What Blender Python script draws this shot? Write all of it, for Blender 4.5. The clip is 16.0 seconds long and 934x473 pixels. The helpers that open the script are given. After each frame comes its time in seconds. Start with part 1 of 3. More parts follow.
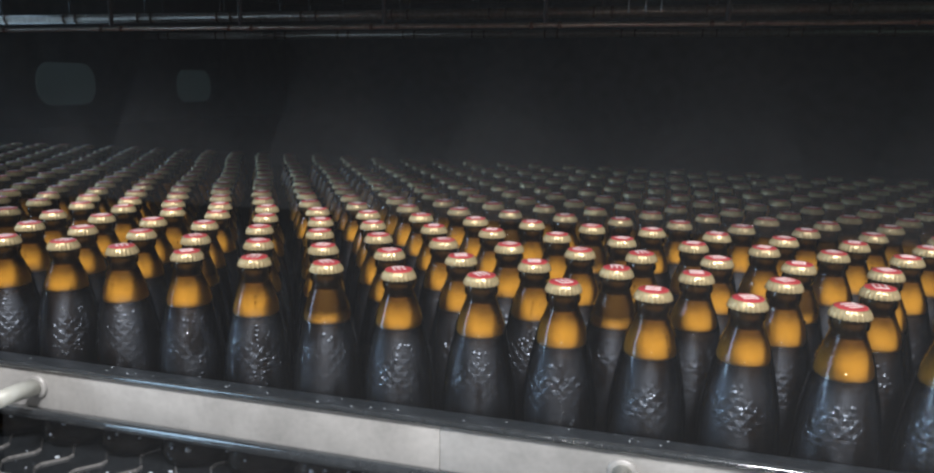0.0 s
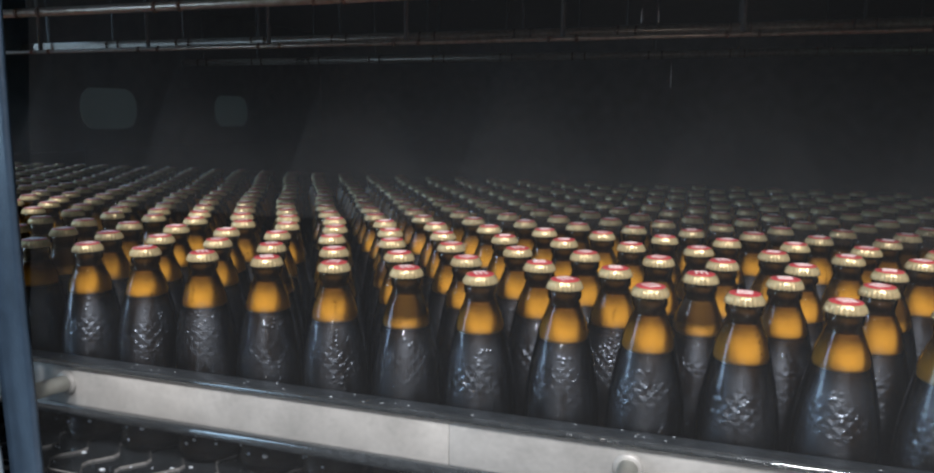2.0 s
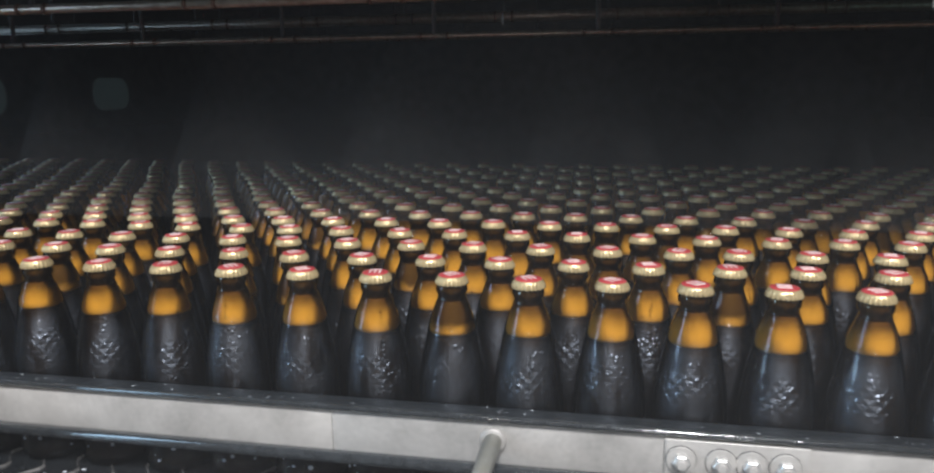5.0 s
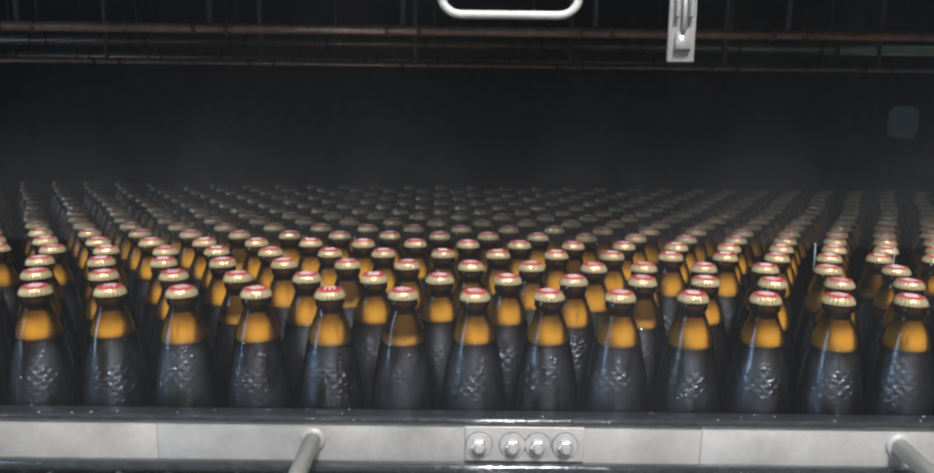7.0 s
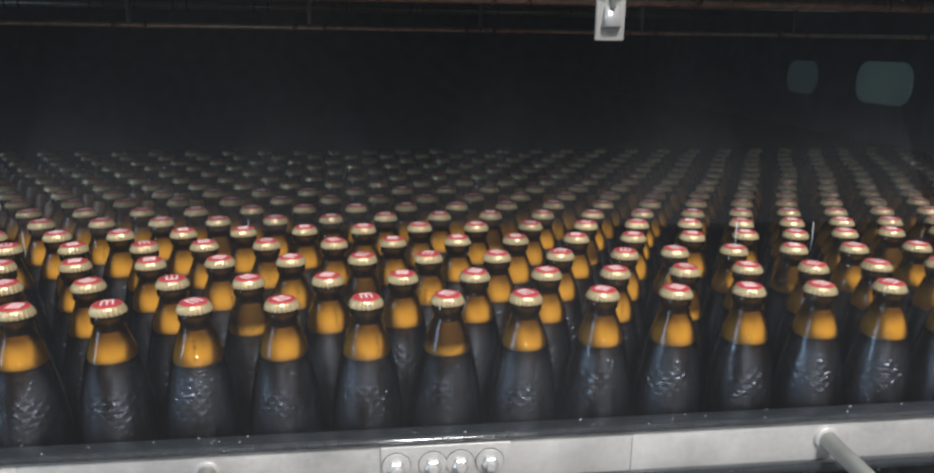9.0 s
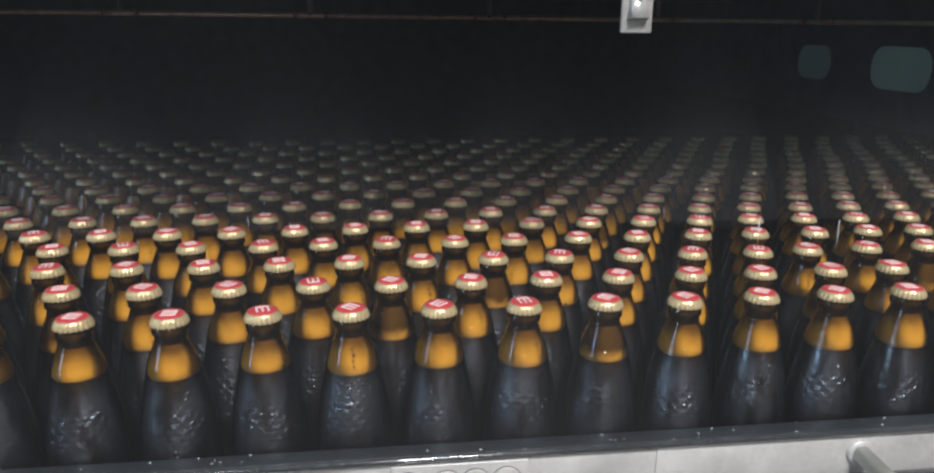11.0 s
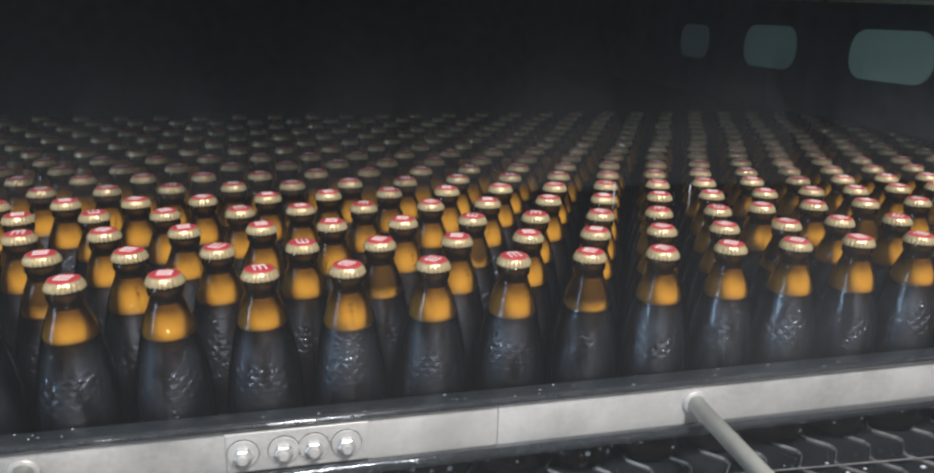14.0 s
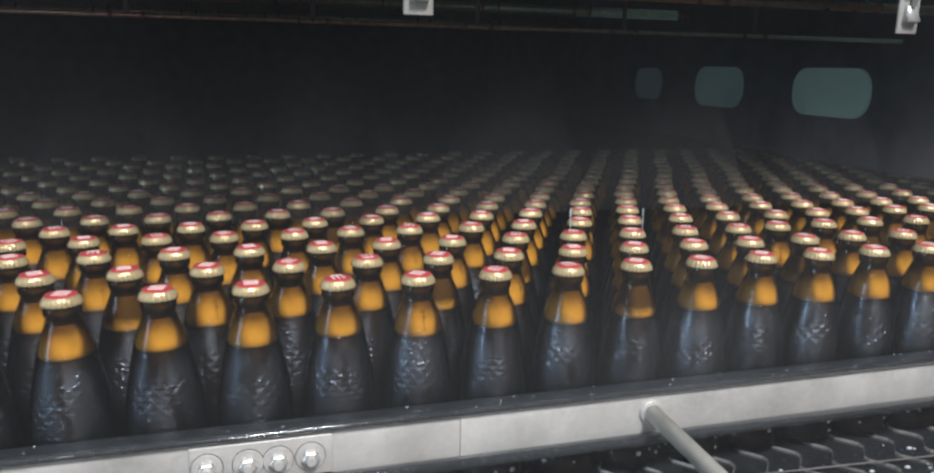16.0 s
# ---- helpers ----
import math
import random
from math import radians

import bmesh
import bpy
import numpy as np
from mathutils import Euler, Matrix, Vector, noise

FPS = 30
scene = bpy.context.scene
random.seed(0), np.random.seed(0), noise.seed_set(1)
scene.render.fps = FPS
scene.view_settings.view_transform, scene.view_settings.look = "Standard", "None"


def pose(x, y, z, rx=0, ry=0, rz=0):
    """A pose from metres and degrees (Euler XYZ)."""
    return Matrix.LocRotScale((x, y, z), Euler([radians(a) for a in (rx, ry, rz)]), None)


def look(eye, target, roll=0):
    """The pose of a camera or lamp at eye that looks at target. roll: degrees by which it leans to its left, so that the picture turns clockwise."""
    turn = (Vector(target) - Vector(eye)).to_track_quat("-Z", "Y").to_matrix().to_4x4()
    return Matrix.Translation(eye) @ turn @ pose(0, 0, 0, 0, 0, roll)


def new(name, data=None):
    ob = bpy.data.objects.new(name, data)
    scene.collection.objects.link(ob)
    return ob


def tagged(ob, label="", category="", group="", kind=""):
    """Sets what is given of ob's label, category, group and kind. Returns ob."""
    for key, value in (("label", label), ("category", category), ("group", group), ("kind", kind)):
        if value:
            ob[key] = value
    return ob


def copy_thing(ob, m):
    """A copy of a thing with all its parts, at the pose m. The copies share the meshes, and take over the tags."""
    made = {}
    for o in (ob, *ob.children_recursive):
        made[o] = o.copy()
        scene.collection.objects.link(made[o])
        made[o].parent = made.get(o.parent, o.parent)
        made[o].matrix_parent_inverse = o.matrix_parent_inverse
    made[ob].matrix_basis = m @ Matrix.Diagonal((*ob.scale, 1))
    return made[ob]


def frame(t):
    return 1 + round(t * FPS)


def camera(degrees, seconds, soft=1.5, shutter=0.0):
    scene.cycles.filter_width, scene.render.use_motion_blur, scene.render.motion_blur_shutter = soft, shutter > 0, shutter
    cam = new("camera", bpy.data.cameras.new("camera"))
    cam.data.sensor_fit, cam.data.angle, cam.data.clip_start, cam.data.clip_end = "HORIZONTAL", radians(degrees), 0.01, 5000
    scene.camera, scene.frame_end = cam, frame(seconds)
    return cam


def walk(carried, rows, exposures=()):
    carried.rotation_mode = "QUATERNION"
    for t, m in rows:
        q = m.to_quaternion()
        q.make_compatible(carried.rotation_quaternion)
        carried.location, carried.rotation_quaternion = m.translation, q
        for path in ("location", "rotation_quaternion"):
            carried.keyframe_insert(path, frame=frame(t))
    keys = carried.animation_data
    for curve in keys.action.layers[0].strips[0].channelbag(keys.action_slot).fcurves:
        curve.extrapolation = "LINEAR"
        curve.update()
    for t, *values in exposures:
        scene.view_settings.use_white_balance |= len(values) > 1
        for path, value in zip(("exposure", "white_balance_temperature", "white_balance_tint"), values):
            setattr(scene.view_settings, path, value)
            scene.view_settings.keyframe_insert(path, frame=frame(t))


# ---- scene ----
cam = camera(63.0, 16.0, soft=2.2, shutter=0.5)
walk(cam, [
    (0, pose(0.2816, -0.5594, 0.3417, 78.742, -0.725, 16.174)),
    (0.5, pose(0.2898, -0.5606, 0.3361, 79.250, -0.536, 16.769)),
    (1, pose(0.2972, -0.5646, 0.3294, 79.840, -0.384, 17.540)),
    (1.5, pose(0.3006, -0.5698, 0.3254, 80.362, -0.320, 18.494)),
    (2, pose(0.3066, -0.5710, 0.3217, 80.868, -0.392, 18.824)),
    (2.5, pose(0.3224, -0.5586, 0.3169, 80.621, -0.362, 20.393)),
    (3, pose(0.3247, -0.5631, 0.3184, 80.441, -0.492, 19.717)),
    (5.5, pose(0.3594, -0.6246, 0.3616, 78.061, 0.409, 8.039)),
    (6, pose(0.3733, -0.6436, 0.3628, 77.918, -0.173, 4.860)),
    (6.5, pose(0.3787, -0.6616, 0.3621, 78.667, -0.381, 2.950)),
    (7, pose(0.3838, -0.6754, 0.3651, 79.973, -0.675, 0.009)),
    (7.5, pose(0.3741, -0.6812, 0.3740, 77.582, 0.074, -0.778)),
    (8, pose(0.3749, -0.6700, 0.3839, 75.214, -0.346, -3.705)),
    (8.5, pose(0.3810, -0.6386, 0.3925, 76.145, -0.498, -8.008)),
    (9, pose(0.3791, -0.5951, 0.3973, 75.729, -0.779, -7.408)),
    (9.5, pose(0.3804, -0.5579, 0.3989, 74.834, -2.126, -7.691)),
    (10, pose(0.3670, -0.5480, 0.4039, 74.491, -0.993, -7.097)),
    (12.5, pose(0.3958, -0.5603, 0.4056, 73.783, -0.745, -8.527)),
    (13, pose(0.4093, -0.5600, 0.3987, 73.208, -1.017, -9.339)),
    (13.5, pose(0.4259, -0.5615, 0.3904, 72.579, -1.168, -11.405)),
    (14, pose(0.4345, -0.5647, 0.3863, 73.459, -1.393, -13.609)),
    (14.5, pose(0.4398, -0.5736, 0.3808, 74.669, -1.578, -15.101)),
    (15, pose(0.4401, -0.5789, 0.3749, 75.194, -1.119, -16.103)),
    (15.5, pose(0.4392, -0.5869, 0.3688, 76.564, -1.046, -16.415)),
    (16, pose(0.4335, -0.5941, 0.3644, 77.339, -1.126, -16.233)),
])

# distance that the belt has carried the bottles, by time
TRAVEL = [(0, 0.0000), (0.5, 0.0047), (1, 0.0169), (1.5, 0.0366), (2, 0.0601), (2.5, 0.0806), (3, 0.1051), (5.5, 0.2363), (6, 0.2639), (6.5, 0.2958), (7, 0.3283), (7.5, 0.3537), (8, 0.3787), (8.5, 0.4135), (9, 0.4439), (9.5, 0.4758), (10, 0.5044), (12.5, 0.6261), (13, 0.6402), (13.5, 0.6635), (14, 0.6833), (14.5, 0.6991), (15, 0.7155), (15.5, 0.7417), (16, 0.7704)]

# ---- world and light ----
world = bpy.data.worlds.new("hall_air")
scene.world = world
world.use_nodes = True
world.node_tree.nodes["Background"].inputs["Color"].default_value = (0.5, 0.6, 0.75, 1)
world.node_tree.nodes["Background"].inputs["Strength"].default_value = 0.02
scene.view_settings.exposure = 0.0
scene.cycles.transparent_max_bounces = 24


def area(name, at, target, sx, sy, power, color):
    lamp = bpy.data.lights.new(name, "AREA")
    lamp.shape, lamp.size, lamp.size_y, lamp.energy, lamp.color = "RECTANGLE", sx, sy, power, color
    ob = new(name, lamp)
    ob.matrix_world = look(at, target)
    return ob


# two high lamps in the hall behind the open hatch, then three added fills
area("hall_lamp", (0.90, -1.80, 2.40), (0.62, 0.1, 0.15), 0.5, 0.12, 56, (0.99, 0.98, 1.0))
area("hall_lamp", (0.62, -2.25, 2.50), (0.52, 0.2, 0.20), 0.25, 0.50, 92, (0.99, 0.98, 1.0))
# added pair of small unseen fills: paired glints on glass, faint light further back
area("glint_fill", (-0.45, -2.0, 1.70), (0.35, 0.2, 0.15), 0.03, 0.30, 5.0, (1.0, 0.96, 0.92))
area("glint_fill", (1.35, -2.0, 1.70), (0.40, 0.2, 0.15), 0.03, 0.30, 5.0, (1.0, 0.96, 0.92))
# added low fill, unseen, for glints on the front bottles
area("low_glint_fill", (0.42, -1.9, 0.42), (0.40, 0.0, 0.05), 0.05, 0.05, 1.2, (1.0, 0.98, 0.96))
# cool fill from the left along the hall, added to tint steam and bottles
area("cool_fill", (-3.2, -1.6, 1.0), (-0.1, 0.2, 0.3), 0.9, 1.8, 32, (0.5, 0.75, 1.0))
# bluish and greenish fills added at the two tunnel ends, in place of daylight
area("infeed_fill", (-1.37, 0.75, 0.46), (0.2, 0.7, 0.35), 1.2, 0.22, 0.95, (0.45, 0.72, 1.0))
area("outfeed_fill", (1.37, 0.75, 0.46), (0.2, 0.7, 0.35), 1.2, 0.22, 0.10, (0.5, 1.0, 0.95))


# ---- materials ----
def mat(name, color, rough=0.5, metal=0.0, var=0.12, scale=40.0, fine_w=1.0, bump=0.0, bump_scale=200.0, coat=0.0, spec=0.5, wear=None):
    m = bpy.data.materials.new(name)
    m.use_nodes = True
    n, l = m.node_tree.nodes, m.node_tree.links
    b = n["Principled BSDF"]
    b.inputs["Metallic"].default_value = metal
    b.inputs["Coat Weight"].default_value = coat
    b.inputs["Coat Roughness"].default_value = 0.06
    b.inputs["Specular IOR Level"].default_value = spec
    tc = n.new("ShaderNodeTexCoord")
    big = n.new("ShaderNodeTexNoise")
    big.inputs["Scale"].default_value = scale * 0.2
    big.inputs["Detail"].default_value = 4
    fine = n.new("ShaderNodeTexNoise")
    fine.inputs["Scale"].default_value = scale * 3
    fine.inputs["Detail"].default_value = 5
    for t in (big, fine):
        l.new(tc.outputs["Object"], t.inputs["Vector"])
    add = n.new("ShaderNodeMath")
    add.operation = "MULTIPLY_ADD"
    add.inputs[1].default_value = fine_w
    l.new(big.outputs["Fac"], add.inputs[2])
    l.new(fine.outputs["Fac"], add.inputs[0])
    ramp = n.new("ShaderNodeMapRange")
    ramp.inputs["From Min"].default_value, ramp.inputs["From Max"].default_value = 0.3 + 0.3 * fine_w, 0.7 + 0.7 * fine_w
    l.new(add.outputs[0], ramp.inputs["Value"])
    mix = n.new("ShaderNodeMix")
    mix.data_type = "RGBA"
    dark = wear or tuple(c * (1 - 2 * var) for c in color)
    mix.inputs["A"].default_value = (*dark, 1)
    mix.inputs["B"].default_value = (*[min(1, c * (1 + var)) for c in color], 1)
    l.new(ramp.outputs["Result"], mix.inputs["Factor"])
    l.new(mix.outputs["Result"], b.inputs["Base Color"])
    rr = n.new("ShaderNodeMapRange")
    rr.inputs["To Min"].default_value, rr.inputs["To Max"].default_value = max(0.02, rough * 0.75), min(1, rough * 1.3)
    l.new(big.outputs["Fac"], rr.inputs["Value"])
    l.new(rr.outputs["Result"], b.inputs["Roughness"])
    if bump:
        t = n.new("ShaderNodeTexNoise")
        t.inputs["Scale"].default_value = bump_scale
        t.inputs["Detail"].default_value = 3
        l.new(tc.outputs["Object"], t.inputs["Vector"])
        bp = n.new("ShaderNodeBump")
        bp.inputs["Strength"].default_value = bump
        bp.inputs["Distance"].default_value = 0.002
        l.new(t.outputs["Fac"], bp.inputs["Height"])
        l.new(bp.outputs["Normal"], b.inputs["Normal"])
    return m


def glass_material():
    """Wet amber glass: a tinted clear wall with a sharp gloss, a soft bloom of condensation with shade painted in at
    base and edges, and relief on the belly.
    """
    m = bpy.data.materials.new("amber_glass")
    m.use_nodes = True
    n, l = m.node_tree.nodes, m.node_tree.links
    n.remove(n["Principled BSDF"])
    out = n["Material Output"]
    tc = n.new("ShaderNodeTexCoord")
    info = n.new("ShaderNodeObjectInfo")
    xyz = n.new("ShaderNodeSeparateXYZ")
    l.new(tc.outputs["Object"], xyz.inputs[0])

    def math_node(op, a, b=None):
        q = n.new("ShaderNodeMath")
        q.operation = op
        for i, v in enumerate((a, b)):
            if v is None:
                continue
            if isinstance(v, (int, float)):
                q.inputs[i].default_value = v
            else:
                l.new(v, q.inputs[i])
        return q.outputs[0]

    ang = math_node("ARCTAN2", xyz.outputs["Y"], xyz.outputs["X"])
    u = math_node("MULTIPLY", ang, 17.0)
    v = math_node("MULTIPLY", xyz.outputs["Z"], 640.0)
    d1 = math_node("SINE", math_node("ADD", u, v))
    d2 = math_node("SINE", math_node("SUBTRACT", u, v))
    diamonds = math_node("MAXIMUM", d1, d2)
    band = n.new("ShaderNodeMapRange")
    band.interpolation_type = "SMOOTHSTEP"
    band.inputs["From Min"].default_value, band.inputs["From Max"].default_value = 0.020, 0.006
    l.new(math_node("ABSOLUTE", math_node("SUBTRACT", xyz.outputs["Z"], 0.095)), band.inputs["Value"])
    shift = n.new("ShaderNodeVectorMath")
    shift.operation = "ADD"
    l.new(tc.outputs["Object"], shift.inputs[0])
    l.new(info.outputs["Random"], shift.inputs[1])
    belly = n.new("ShaderNodeMapRange")
    belly.inputs["From Min"].default_value, belly.inputs["From Max"].default_value = 0.130, 0.118
    l.new(xyz.outputs["Z"], belly.inputs["Value"])
    drops = n.new("ShaderNodeTexVoronoi")
    drops.inputs["Scale"].default_value = 210
    l.new(shift.outputs[0], drops.inputs["Vector"])
    bead = n.new("ShaderNodeMapRange")
    bead.inputs["From Min"].default_value, bead.inputs["From Max"].default_value = 0.42, 0.0
    l.new(drops.outputs["Distance"], bead.inputs["Value"])
    patch = n.new("ShaderNodeTexNoise")
    patch.inputs["Scale"].default_value = 38
    l.new(shift.outputs[0], patch.inputs["Vector"])
    cover = n.new("ShaderNodeMapRange")
    cover.inputs["From Min"].default_value, cover.inputs["From Max"].default_value = 0.5, 0.62
    l.new(patch.outputs["Fac"], cover.inputs["Value"])
    lattice = math_node("MULTIPLY", math_node("MULTIPLY", diamonds, band.outputs[0]), math_node("SUBTRACT", math_node("MULTIPLY", patch.outputs["Fac"], 2.2), 0.65))
    h = math_node("ADD", math_node("MULTIPLY", lattice, 0.52), math_node("MULTIPLY", math_node("MULTIPLY", math_node("MULTIPLY", bead.outputs[0], belly.outputs[0]), cover.outputs[0]), 1.0))
    bump = n.new("ShaderNodeBump")
    bump.inputs["Strength"].default_value = 0.8
    bump.inputs["Distance"].default_value = 0.0012
    l.new(h, bump.inputs["Height"])
    clear = n.new("ShaderNodeBsdfTransparent")
    clear.inputs["Color"].default_value = (0.86, 0.69, 0.31, 1)
    gloss = n.new("ShaderNodeBsdfGlossy")
    gloss.inputs["Roughness"].default_value = 0.035
    l.new(bump.outputs["Normal"], gloss.inputs["Normal"])
    fres = n.new("ShaderNodeFresnel")
    fres.inputs["IOR"].default_value = 1.5
    l.new(bump.outputs["Normal"], fres.inputs["Normal"])
    wall = n.new("ShaderNodeMixShader")
    l.new(fres.outputs[0], wall.inputs[0])
    l.new(clear.outputs[0], wall.inputs[1])
    l.new(gloss.outputs[0], wall.inputs[2])
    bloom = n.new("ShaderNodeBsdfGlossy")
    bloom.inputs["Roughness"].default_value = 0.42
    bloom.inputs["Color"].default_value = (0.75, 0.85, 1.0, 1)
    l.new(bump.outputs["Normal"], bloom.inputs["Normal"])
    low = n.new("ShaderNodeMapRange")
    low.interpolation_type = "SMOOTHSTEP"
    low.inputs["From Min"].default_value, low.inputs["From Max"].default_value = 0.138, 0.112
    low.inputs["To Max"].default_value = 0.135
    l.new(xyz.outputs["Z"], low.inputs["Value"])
    # bloom weakened towards the outline, painting in the dark sides
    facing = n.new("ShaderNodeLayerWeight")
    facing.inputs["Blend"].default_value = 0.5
    edge_dark = math_node("POWER", math_node("SUBTRACT", 1.0, facing.outputs["Facing"]), 1.6)
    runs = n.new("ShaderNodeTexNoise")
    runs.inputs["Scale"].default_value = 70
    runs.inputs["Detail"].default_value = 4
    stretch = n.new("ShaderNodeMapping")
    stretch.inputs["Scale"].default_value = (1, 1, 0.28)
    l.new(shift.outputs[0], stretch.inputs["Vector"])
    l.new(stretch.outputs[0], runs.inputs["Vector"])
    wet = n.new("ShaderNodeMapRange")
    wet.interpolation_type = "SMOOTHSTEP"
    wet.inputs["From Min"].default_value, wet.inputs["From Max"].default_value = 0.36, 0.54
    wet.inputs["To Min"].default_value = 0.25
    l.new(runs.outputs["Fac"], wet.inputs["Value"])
    # bloom cut towards the base: shade near the ledge put into the gloss
    base_shade = n.new("ShaderNodeMapRange")
    base_shade.interpolation_type = "SMOOTHSTEP"
    base_shade.inputs["From Min"].default_value, base_shade.inputs["From Max"].default_value = 0.045, 0.090
    base_shade.inputs["To Min"].default_value = 0.12
    l.new(xyz.outputs["Z"], base_shade.inputs["Value"])
    amount = math_node("MULTIPLY", math_node("MULTIPLY", math_node("MULTIPLY", low.outputs[0], base_shade.outputs[0]), math_node("ADD", patch.outputs["Fac"], 0.75)), math_node("MULTIPLY", edge_dark, wet.outputs[0]))
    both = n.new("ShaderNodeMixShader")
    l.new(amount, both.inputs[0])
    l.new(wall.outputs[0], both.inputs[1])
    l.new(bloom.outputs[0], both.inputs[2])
    l.new(both.outputs[0], out.inputs["Surface"])
    return m


def veil_material(name, density, tint, scale, rise, thin=0.3):
    """A thin veil for steam and for shade at depth: mostly clear, with a little tinted scatter in soft billows."""
    m = bpy.data.materials.new(name)
    m.use_nodes = True
    n, l = m.node_tree.nodes, m.node_tree.links
    n.remove(n["Principled BSDF"])
    tc = n.new("ShaderNodeTexCoord")
    mp = n.new("ShaderNodeMapping")
    mp.inputs["Scale"].default_value = (1, 1, rise)
    l.new(tc.outputs["Object"], mp.inputs["Vector"])
    t = n.new("ShaderNodeTexNoise")
    t.inputs["Scale"].default_value = scale
    t.inputs["Detail"].default_value = 3
    l.new(mp.outputs[0], t.inputs["Vector"])
    mr = n.new("ShaderNodeMapRange")
    mr.inputs["From Min"].default_value, mr.inputs["From Max"].default_value = 0.25, 0.75
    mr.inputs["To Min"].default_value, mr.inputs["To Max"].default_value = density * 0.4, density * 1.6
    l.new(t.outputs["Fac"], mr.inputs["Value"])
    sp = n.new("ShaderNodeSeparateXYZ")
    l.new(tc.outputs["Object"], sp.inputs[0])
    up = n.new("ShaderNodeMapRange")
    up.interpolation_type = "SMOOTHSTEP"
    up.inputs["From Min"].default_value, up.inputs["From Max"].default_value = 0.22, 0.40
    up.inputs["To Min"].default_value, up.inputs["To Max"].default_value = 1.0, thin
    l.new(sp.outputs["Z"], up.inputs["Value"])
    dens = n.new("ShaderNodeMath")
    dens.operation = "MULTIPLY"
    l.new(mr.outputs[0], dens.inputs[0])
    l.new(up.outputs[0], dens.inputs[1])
    c = n.new("ShaderNodeBsdfTransparent")
    d = n.new("ShaderNodeBsdfDiffuse")
    d.inputs["Color"].default_value = (*tint, 1)
    tr = n.new("ShaderNodeBsdfTranslucent")
    tr.inputs["Color"].default_value = (*tint, 1)
    dm = n.new("ShaderNodeMixShader")
    dm.inputs[0].default_value = 0.5
    l.new(d.outputs[0], dm.inputs[1])
    l.new(tr.outputs[0], dm.inputs[2])
    x = n.new("ShaderNodeMixShader")
    l.new(dens.outputs[0], x.inputs[0])
    l.new(c.outputs[0], x.inputs[1])
    l.new(dm.outputs[0], x.inputs[2])
    l.new(x.outputs[0], n["Material Output"].inputs["Surface"])
    return m


def puff_material(name, density, tint):
    """A soft-edged puff of steam, thickest in its middle."""
    m = veil_material(name, density, tint, 6.0, 0.8, 1.0)
    n, l = m.node_tree.nodes, m.node_tree.links
    tc = n.new("ShaderNodeTexCoord")
    mp = n.new("ShaderNodeMapping")
    mp.inputs["Location"].default_value = (0, 0, 0)
    mp.inputs["Scale"].default_value = (2.6, 0.0, 6.6)
    l.new(tc.outputs["Object"], mp.inputs["Vector"])
    g = n.new("ShaderNodeTexGradient")
    g.gradient_type = "QUADRATIC_SPHERE"
    l.new(mp.outputs[0], g.inputs["Vector"])
    x = [q for q in n if q.bl_idname == "ShaderNodeMixShader" and q.outputs[0].links[0].to_node.bl_idname == "ShaderNodeOutputMaterial"][0]
    was = x.inputs[0].links[0].from_socket
    k = n.new("ShaderNodeMath")
    k.operation = "MULTIPLY"
    l.new(was, k.inputs[0])
    l.new(g.outputs["Fac"], k.inputs[1])
    l.new(k.outputs[0], x.inputs[0])
    return m


def glow_material(name, color, strength):
    m = bpy.data.materials.new(name)
    m.use_nodes = True
    n, l = m.node_tree.nodes, m.node_tree.links
    b = n["Principled BSDF"]
    b.inputs["Base Color"].default_value = (0.2, 0.24, 0.24, 1)
    tc = n.new("ShaderNodeTexCoord")
    t = n.new("ShaderNodeTexNoise")
    t.inputs["Scale"].default_value = 14
    l.new(tc.outputs["Object"], t.inputs["Vector"])
    mr = n.new("ShaderNodeMapRange")
    mr.inputs["To Min"].default_value, mr.inputs["To Max"].default_value = strength * 0.55, strength * 1.45
    l.new(t.outputs["Fac"], mr.inputs["Value"])
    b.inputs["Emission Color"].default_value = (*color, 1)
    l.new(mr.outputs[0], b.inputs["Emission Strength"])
    return m


GLASS = glass_material()
BEER = mat("dark_beer", (0.012, 0.007, 0.005), 0.6, var=0.2, spec=0.08)
FOAM = mat("beer_foam", (0.62, 0.46, 0.24), 0.7, var=0.10, scale=120)
HEAD = mat("foam_film", (0.05, 0.03, 0.024), 0.5, var=0.3, scale=90)


def thinning(m, film, z0, z1):
    """Foam that thins out to a brown film towards the neck."""
    n, l = m.node_tree.nodes, m.node_tree.links
    b = n["Principled BSDF"]
    tc = n.new("ShaderNodeTexCoord")
    sp = n.new("ShaderNodeSeparateXYZ")
    l.new(tc.outputs["Object"], sp.inputs[0])
    ns = n.new("ShaderNodeTexNoise")
    ns.inputs["Scale"].default_value = 60
    l.new(tc.outputs["Object"], ns.inputs["Vector"])
    ad = n.new("ShaderNodeMath")
    ad.operation = "MULTIPLY_ADD"
    ad.inputs[1].default_value = 0.012
    l.new(ns.outputs["Fac"], ad.inputs[0])
    l.new(sp.outputs["Z"], ad.inputs[2])
    mr = n.new("ShaderNodeMapRange")
    mr.interpolation_type = "SMOOTHSTEP"
    mr.inputs["From Min"].default_value, mr.inputs["From Max"].default_value = z0 + 0.006, z1 + 0.006
    l.new(ad.outputs[0], mr.inputs["Value"])
    mx = n.new("ShaderNodeMix")
    mx.data_type = "RGBA"
    l.new(mr.outputs[0], mx.inputs["Factor"])
    l.new(b.inputs["Base Color"].links[0].from_socket, mx.inputs["A"])
    mx.inputs["B"].default_value = (*film, 1)
    l.new(mx.outputs["Result"], b.inputs["Base Color"])


